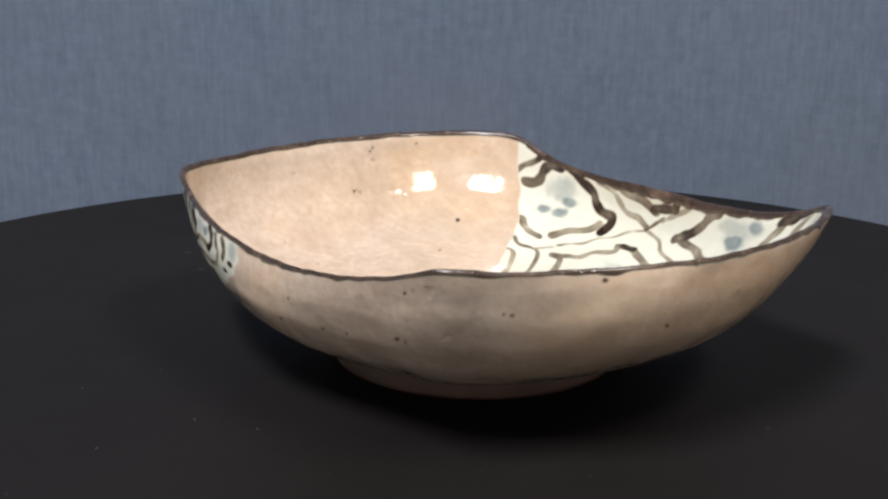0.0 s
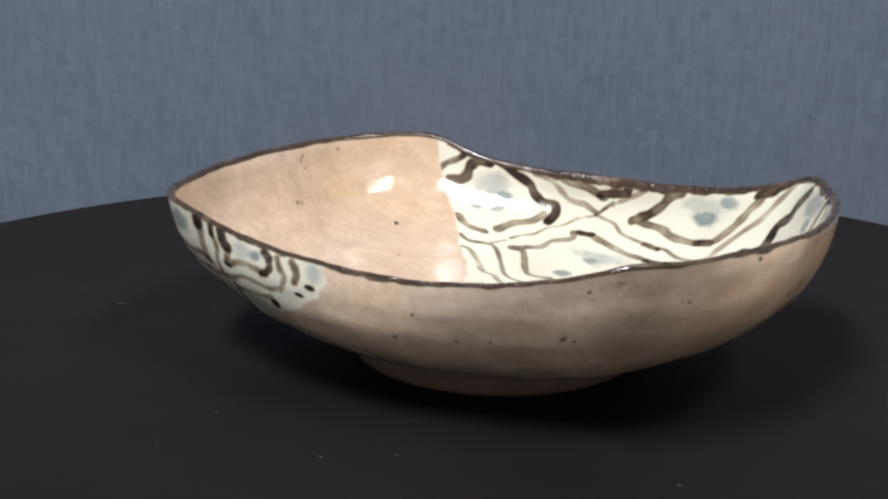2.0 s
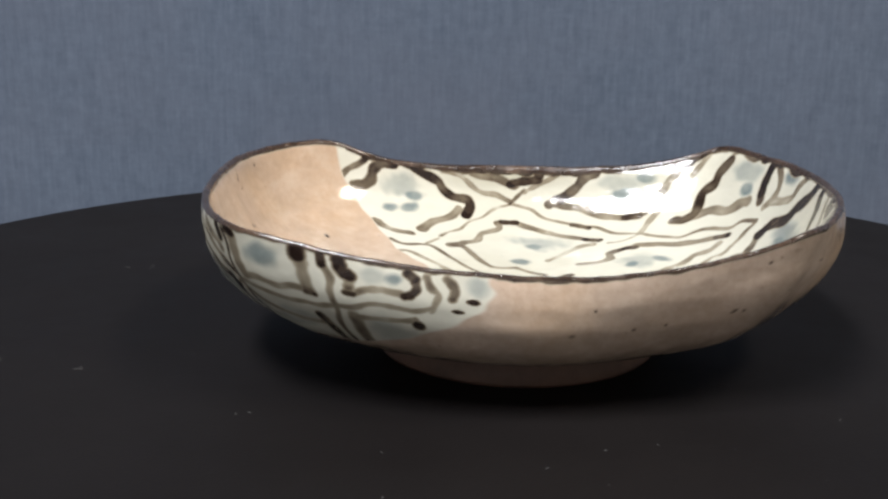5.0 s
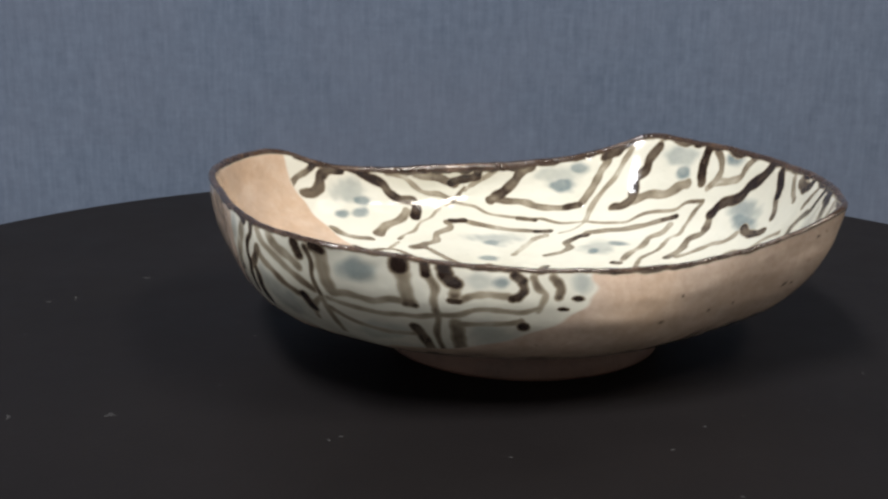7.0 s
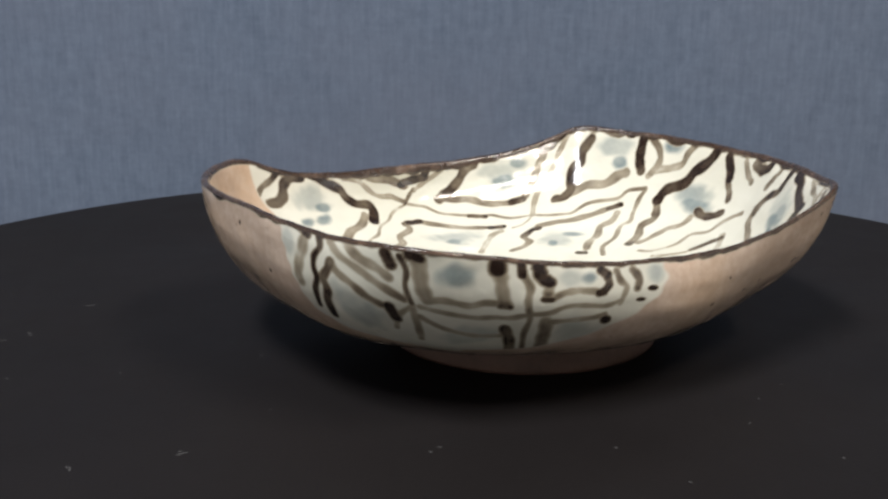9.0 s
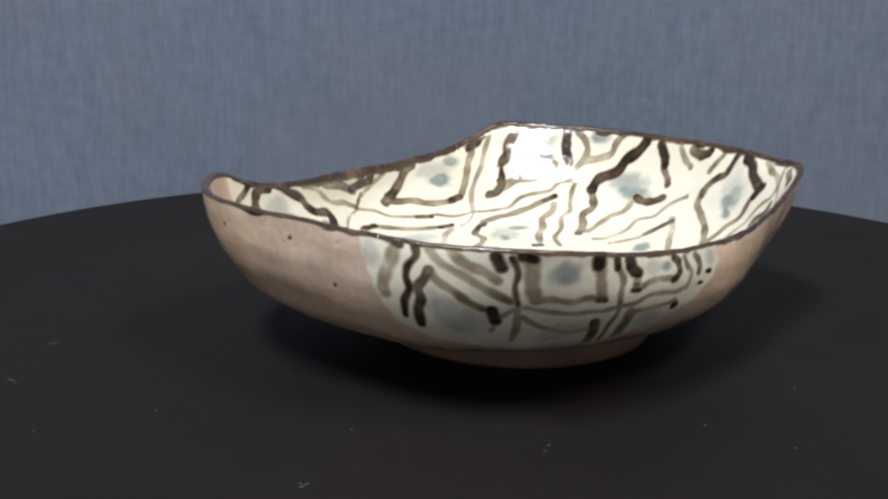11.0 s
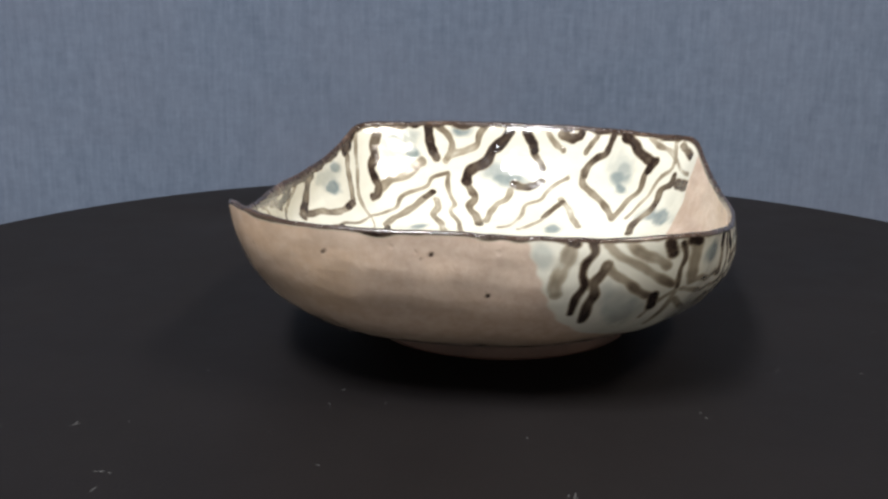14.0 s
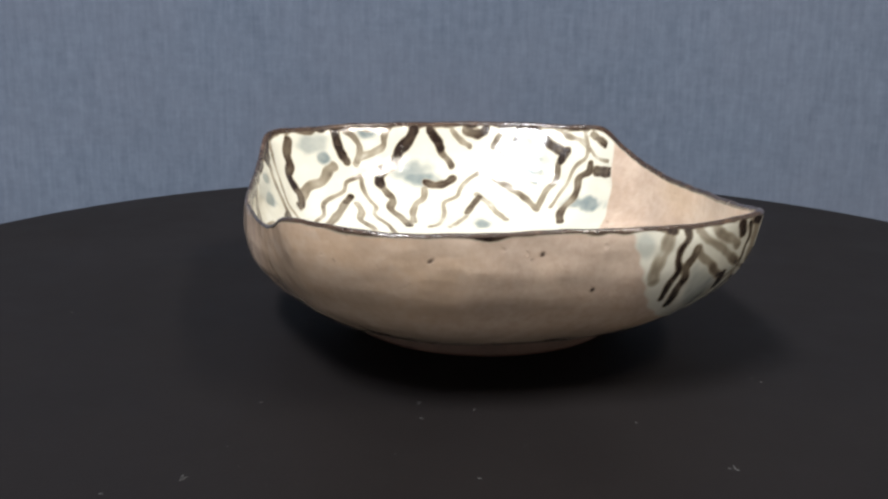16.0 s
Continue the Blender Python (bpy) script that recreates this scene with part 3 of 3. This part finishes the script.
dab("out", "blue", 0.5, (63.8, 64.8), (3.1, -0.1), (0.0, -2.8))
dab("out", "blue", 0.35, (10.2, 41.3), (6.0, 1.3), (-1.1, -3.8))
dab("out", "blue", 0.4, (39.6, 42.6), (5.4, 0.2), (0.2, -5.3))
dab("out", "dot", 0.98, (62.7, 59.0), (2.2, -0.2), (0.1, -1.1))
dab("out", "dot", 0.95, (58.5, 55.5), (1.9, -0.1), (0.1, -0.8))
dab("out", "dot", 0.9, (47.3, 48.7), (2.0, 0.1), (0.2, -2.0))
ink("out", 2.6, 0.5, 0.45, [(-31.0, 66.8), (-32.2, 63.0), (-33.7, 59.6), (-34.9, 55.3), (-34.4, 53.2)])
ink("out", 2, 0.9, 0.9, [(-31.3, 67.5), (-30.2, 67.0)])
ink("out", 1.5, 0.95, 0.95, [(-26.6, 67.5), (-26.1, 65.0), (-28.0, 62.0), (-28.5, 58.9), (-27.9, 55.8), (-29.6, 51.7), (-30.0, 46.5)])
ink("out", 1.9, 0.75, 0.95, [(-23.0, 61.6), (-24.1, 59.3), (-25.7, 56.6), (-25.1, 53.2), (-26.3, 49.4), (-26.6, 43.5)])
ink("out", 1.8, 0.6, 0.6, [(-23.0, 61.3), (-20.7, 58.7), (-17.4, 56.5), (-14.2, 53.4), (-10.8, 51.0)])
ink("out", 2.3, 0.98, 0.98, [(-8.8, 50.7), (-8.0, 46.5)])
ink("out", 1.8, 0.5, 0.5, [(-22.9, 67.1), (-19.8, 63.8), (-15.3, 61.1), (-10.4, 57.5), (-4.4, 53.9)])
ink("out", 2, 0.55, 0.5, [(-18.3, 67.0), (-14.8, 64.2), (-10.2, 62.1), (-7.6, 60.0)])
ink("out", 2.3, 0.98, 0.95, [(-8.0, 66.4), (-6.9, 63.5)])
ink("out", 1.1, 0.9, 0.7, [(-4.5, 66.2), (-3.0, 62.3), (-3.6, 58.1), (-2.6, 52.8)])
ink("out", 1.2, 0.5, 0.4, [(-2.3, 52.0), (-6.9, 47.9), (-9.1, 42.2)])
dab("out", "blue", 0.5, (-16.3, 47.6), (5.4, -0.6), (1.4, -6.1))
dab("out", "blue", 0.4, (-38.1, 63.4), (2.1, 0.2), (0.1, -2.8))
dab("out", "pit", 1, (194.7, 65.8), (0.8, -0.0), (-0.0, -0.6))
dab("out", "pit", 0.9, (218.8, 67.4), (0.6, -0.1), (-0.1, -0.4))
dab("out", "pit", 0.8, (212.7, 52.1), (0.7, -0.1), (0.3, -0.7))
dab("out", "pit", 0.8, (144.2, 49.1), (0.9, 0.1), (-0.2, -0.9))
dab("out", "pit", 0.8, (148.4, 63.6), (0.6, -0.0), (-0.0, -0.5))
dab("out", "pit", 0.8, (171.8, 58.1), (0.4, -0.0), (0.0, -0.4))
dab("out", "pit", 1, (-63.2, 62.4), (0.7, 0.1), (-0.1, -0.7))
dab("out", "pit", 1, (-50.0, 51.6), (0.7, 0.1), (-0.1, -0.8))
dab("out", "pit", 0.8, (-88.5, 61.5), (0.7, 0.1), (-0.2, -0.7))
dab("out", "pit", 0.6, (-65.7, 61.1), (0.4, 0.0), (-0.0, -0.4))
dab("out", "pit", 0.9, (99.8, 57.0), (0.6, 0.0), (0.0, -0.6))
dab("out", "pit", 0.6, (93.5, 46.9), (1.1, 0.2), (-0.0, -0.9))
dab("out", "pit", 0.7, (113.7, 47.6), (0.8, -0.0), (0.1, -0.8))
dab("out", "pit", 0.7, (124.4, 48.0), (0.6, -0.0), (0.1, -0.7))
dab("out", "pit", 0.7, (147.0, 48.4), (0.6, -0.1), (0.2, -0.7))
dab("out", "pit", 0.8, (173.7, 57.8), (0.5, -0.0), (0.1, -0.5))
dab("in", "pit", 1, (-5.7, 71.2), (0.8, 0.1), (0.0, -1.2))
dab("in", "pit", 0.8, (-40.8, 92.7), (0.6, 0.2), (0.2, -0.5))
dab("in", "pit", 0.8, (-22.6, 100.0), (0.5, 0.1), (0.1, -0.5))
dab("in", "pit", 0.9, (-44.1, 76.8), (0.7, 0.2), (-0.0, -0.6))
dab("in", "pit", 0.8, (-40.1, 94.1), (0.6, 0.2), (0.2, -0.5))
dab("in", "pit", 0.6, (-11.3, 52.2), (0.4, -0.0), (-0.3, -1.0))
dab("in", "dot", 0.75, (2.4, -48.2), (-1.6, -0.4), (-0.8, 2.3))


def smooth_path(points):
    """A soft curve through the points."""
    p = np.array([points[0]] + list(points) + [points[-1]], float)
    out = []
    f = np.linspace(0, 1, 7, endpoint=False)[:, None]
    for k in range(1, len(p) - 2):
        a, b, c, d = p[k - 1], p[k], p[k + 1], p[k + 2]
        out.append(0.5 * (2 * b + (c - a) * f + (2 * a - 5 * b + 4 * c - d) * f ** 2 + (3 * b - a - 3 * c + d) * f ** 3))
    return np.vstack(out + [p[-1:]])


def step(x, lo, hi):
    x = np.clip((x - lo) / (hi - lo), 0, 1)
    return x * x * (3 - 2 * x)


def waver(p, scale, seed):
    """Cheap even noise between about -1 and 1 over flat points."""
    rng = np.random.default_rng(seed)
    total = np.zeros(len(p))
    for _ in range(5):
        a = rng.uniform(0, 2 * np.pi)
        k = rng.uniform(0.6, 1.7) / scale
        total += np.sin(k * (p[:, 0] * math.cos(a) + p[:, 1] * math.sin(a)) + rng.uniform(0, 6.3))
    return total / 2.6


def painted(side, flat):
    """Iron, blue and pit amounts at flat points."""
    iron, blue, pit = np.zeros(len(flat)), np.zeros(len(flat)), np.zeros(len(flat))
    edge_noise, body_noise = waver(flat, 1.1, 3), waver(flat, 3.0, 5) + 0.5 * waver(flat, 1.0, 6)
    for n, (where, width, d0, d1, points) in enumerate(INK):
        if where != side:
            continue
        path = smooth_path(points)
        half = ((0.78 if width < 2.0 else 0.68) if side == "in" else 0.66) * width
        lo, hi = path.min(0) - half - 1.5, path.max(0) + half + 1.5
        near = np.where((flat > lo).all(1) & (flat < hi).all(1))[0]
        p = flat[near]
        best, along = np.full(len(near), 1e9), np.zeros(len(near))
        for k in range(len(path) - 1):
            a, d = path[k], path[k + 1] - path[k]
            f = np.clip(((p - a) @ d) / max(d @ d, 1e-9), 0, 1)
            dist = np.linalg.norm(p - a - f[:, None] * d, axis=1)
            closer = dist < best
            best[closer], along[closer] = dist[closer], (k + f[closer]) / (len(path) - 1)
        swell = 1 + min(0.09, 0.02 * len(points)) * np.sin(along * (4 + len(points)) * 2.2 + n)
        reach = half * swell + 0.15 * edge_noise[near] * min(1, width / 2)
        soft = 0.30 + (0.10 if side == "in" else 0.5 if max(d0, d1) < 0.8 else 0.24) * half
        cover = 1 - step(best, reach - soft, reach + soft)
        dark = d0 + (d1 - d0) * along
        pool = 0.10 * (np.clip(best / max(half, 0.1), 0, 1) - 0.5) + 0.07 * body_noise[near] - np.where(dark < 0.88, 0.04 if side == "in" else 0.03, 0.02)
        tone = 0.06 * np.sin(along * len(points) * 2.6 + 1.7 * n)
        ends = 0.10 * np.exp(-((1 - along) / 0.12) ** 2)
        iron[near] = np.maximum(iron[near], cover * np.clip(dark + pool + ends + tone, 0.16, 1))
    for where, paint, strength, middle, across, along_ in DABS:
        if where != side:
            continue
        m = np.array([across, along_]).T
        if abs(np.linalg.det(m)) < 0.02:
            m = m + np.eye(2) * 0.4
        q = (flat - np.array(middle)) @ np.linalg.inv(m).T
        far = np.linalg.norm(q, axis=1)
        if paint == "blue":
            blue = np.maximum(blue, strength * (1 - step(0.85 * far + 0.24 * body_noise + 0.1 * edge_noise, 0.5, 1.45)))
        elif paint == "dot":
            iron = np.maximum(iron, strength * (1 - step(far + 0.12 * edge_noise, 0.6, 1.3)))
        else:
            pit = np.maximum(pit, strength * (1 - step(far, 0.55, 1.25)))
    return iron, blue, pit


def cream_inside(x, y):
    """Share of cream slip on the inside, seen from above: beyond a wandering line from corner to corner."""
    line = np.interp(y, [-0.11, -0.0994, -0.0887, -0.0722, -0.03, 0.0115, 0.03, 0.05, 0.064, 0.072], [-0.0162, -0.0174, -0.0196, -0.0212, -0.0105, 0.005, 0.0125, 0.018, 0.0208, 0.0203])
    d = x - line + 0.0005 * np.sin(210 * y) + 0.0003 * np.sin(640 * y + 1)
    return step(d, -0.0005, 0.0005)


def cream_outside(x, y, z):
    """The same dip on the outside, round the painted corner."""
    edge = np.where(y < 0, -0.0695 + 0.0072 * step(z, 0.022, 0.038), -0.0678 + 0.0028 * step(z, 0.030, 0.050))
    d = edge - x + 0.0005 * np.sin(260 * z + 3 * y) + 0.0003 * np.sin(1400 * z + 1)
    return step(d, -0.0005, 0.0005)


def build_bowl():
    bowl = tagged(new("bowl"), "square-lipped stoneware bowl, tan glaze with cream painted areas", "bowl")
    az, rim = rim_line()
    cols = len(az)
    qi, wi, reach_in = inner_rows()
    wo, reach_out = outer_rows()
    inside = surface_in(az, rim, qi, wi)
    # the lip slopes inwards, most of all on one sagging side
    slope = 0.0005 + 0.0016 * np.exp(-((np.degrees(az) - 33) / 30) ** 2)
    inside[..., 2] -= slope[None] * step(wi, 0.55, 1.0)[:, None]
    outside = surface_out(az, rim, wo)
    # the wall is nowhere thinner than its lip
    off = outside[..., :2] - CENTRE
    r = np.linalg.norm(off, axis=2)
    r_in = np.linalg.norm(inside[..., :2] - CENTRE, axis=2)
    more = np.zeros_like(r)
    for k in range(cols):
        z = outside[:, k, 2]
        least = np.interp(z, inside[::-1, k, 2], r_in[::-1, k]) + 0.0016
        more[:, k] = np.maximum(0, least - r[:, k]) * step(z, FLOOR_IN - 0.004, FLOOR_IN + 0.004) * step(1 - wo, 0.0, 0.06)
    for _ in range(60):
        more = (np.roll(more, 8, 1) + 2 * more + np.roll(more, -6, 1)) / 4
        pad = np.concatenate([more[:1], more, more[-1:]])
        more = np.where((wo < 0.9)[:, None], (pad[:-2] + 2 * pad[1:-1] + pad[2:]) / 4, more)
    outside[..., :2] += off / r[..., None] * (1.35 * more)[..., None]
    # outside from the foot up, then the inside from the lip down
    rows_o, rows_i = len(wo), len(qi)
    verts = np.concatenate([outside.reshape(-1, 3), inside.reshape(-1, 3)])
    faces = ring_faces(rows_o, cols) + ring_faces(rows_i, cols, False, rows_o * cols)
    body = mesh_object("body", verts, faces, GLAZE, bowl)
    paint = np.zeros((len(verts), 4))
    n_out = rows_o * cols
    xo, xi = outside.reshape(-1, 3), inside.reshape(-1, 3)
    paint[:n_out, 0] = cream_outside(xo[:, 0], xo[:, 1], xo[:, 2])
    paint[n_out:, 0] = cream_inside(xi[:, 0], xi[:, 1])
    for side, rows, sel, reach, flat in (("out", xo, slice(0, n_out), reach_out, flat_out(az, reach_out)), ("in", xi, slice(n_out, None), reach_in, flat_in(az, reach_in))):
        flat = flat.reshape(-1, 2)
        iron, blue, pit = painted(side, flat)
        iron *= step(paint[sel, 0], 0.3, 0.8)
        blue *= paint[sel, 0]
        # the brown of the rim runs a little over the edge
        ring = np.stack([95 * np.cos(az), 95 * np.sin(az)], 1)
        wide = (0.2 if side == "out" else 0.35) + 0.35 * waver(ring, 4.0, 11) + 0.3 * waver(ring, 1.2, 12)
        if side == "in":
            wide = wide + 0.7 * np.exp(-((np.degrees(az) - 35) / 32) ** 2) + 0.8 * np.maximum(0, waver(ring, 2.5, 14)) * (np.cos(az - 0.3) > 0)
            wide = np.where(np.cos(az + 0.15) > 0.05, wide, 0.25 * wide)
        wide = np.maximum(wide, 0.0)
        below = 1000 * (reach.max() - reach)
        edge = 1 - step(below[:, None], wide[None] - 0.35, wide[None] + 0.35)
        iron = np.maximum(iron, (edge * (0.82 + 0.1 * waver(ring, 2.0, 15))[None]).ravel())
        paint[sel, 1] = np.clip(iron, 0, 1)
        paint[sel, 2] = np.clip(1.05 * blue, 0, 0.9)
        paint[sel, 3] = np.clip(pit, 0, 1)
    at = body.data.color_attributes.new("paint", "FLOAT_COLOR", "POINT")
    at.data.foreach_set("color", paint.ravel())
    # the rounded lip
    top_o, top_i = outside[-1], inside[0]
    turn = np.linspace(0, np.pi, 9)
    lip = []
    mid, half = (top_o + top_i) / 2, (top_o - top_i) / 2
    for f in turn:
        row = mid + half * math.cos(f)
        row = row.copy()
        row[:, 2] += math.sin(f) * 0.0011
        lip.append(row)
    lip = np.array(lip)
    lip_ob = mesh_object("rim", lip.reshape(-1, 3), ring_faces(len(turn), cols), RIM_IRON, bowl)
    tagged(lip_ob, "dark brown iron-glazed rim, worn in places")
    # the foot ring
    prof = [(FOOT_R - 0.0010, JOIN_Z + 0.0004), (FOOT_R - 0.0016, JOIN_Z - 0.0015), (FOOT_R - 0.0005, 0.0035), (FOOT_R + 0.0006, 0.0010), (FOOT_R + 0.0002, 0.0), (FOOT_R - 0.006, 0.0), (FOOT_R - 0.007, 0.0015), (FOOT_R - 0.0078, JOIN_Z - 0.001), (0.0001, JOIN_Z - 0.0005)]
    fa = np.linspace(-np.pi, np.pi, 240, endpoint=False)
    foot = np.array([[(FOOT[0] + r * math.cos(a), FOOT[1] + r * math.sin(a), z + (0.0002 * math.sin(7 * a) if z > 0.001 else 0)) for a in fa] for r, z in prof])
    tagged(mesh_object("foot_ring", foot.reshape(-1, 3), ring_faces(len(prof), 240, True), CLAY, bowl), "low turned foot ring of brown clay")
    return bowl


bowl = build_bowl()


def motions():
    rows = [(t, pose(0, 0, 0, 0, 0, a)) for t, a in TURNS]
    for thing in (turntable, bowl, dust):
        walk(thing, rows)


motions()
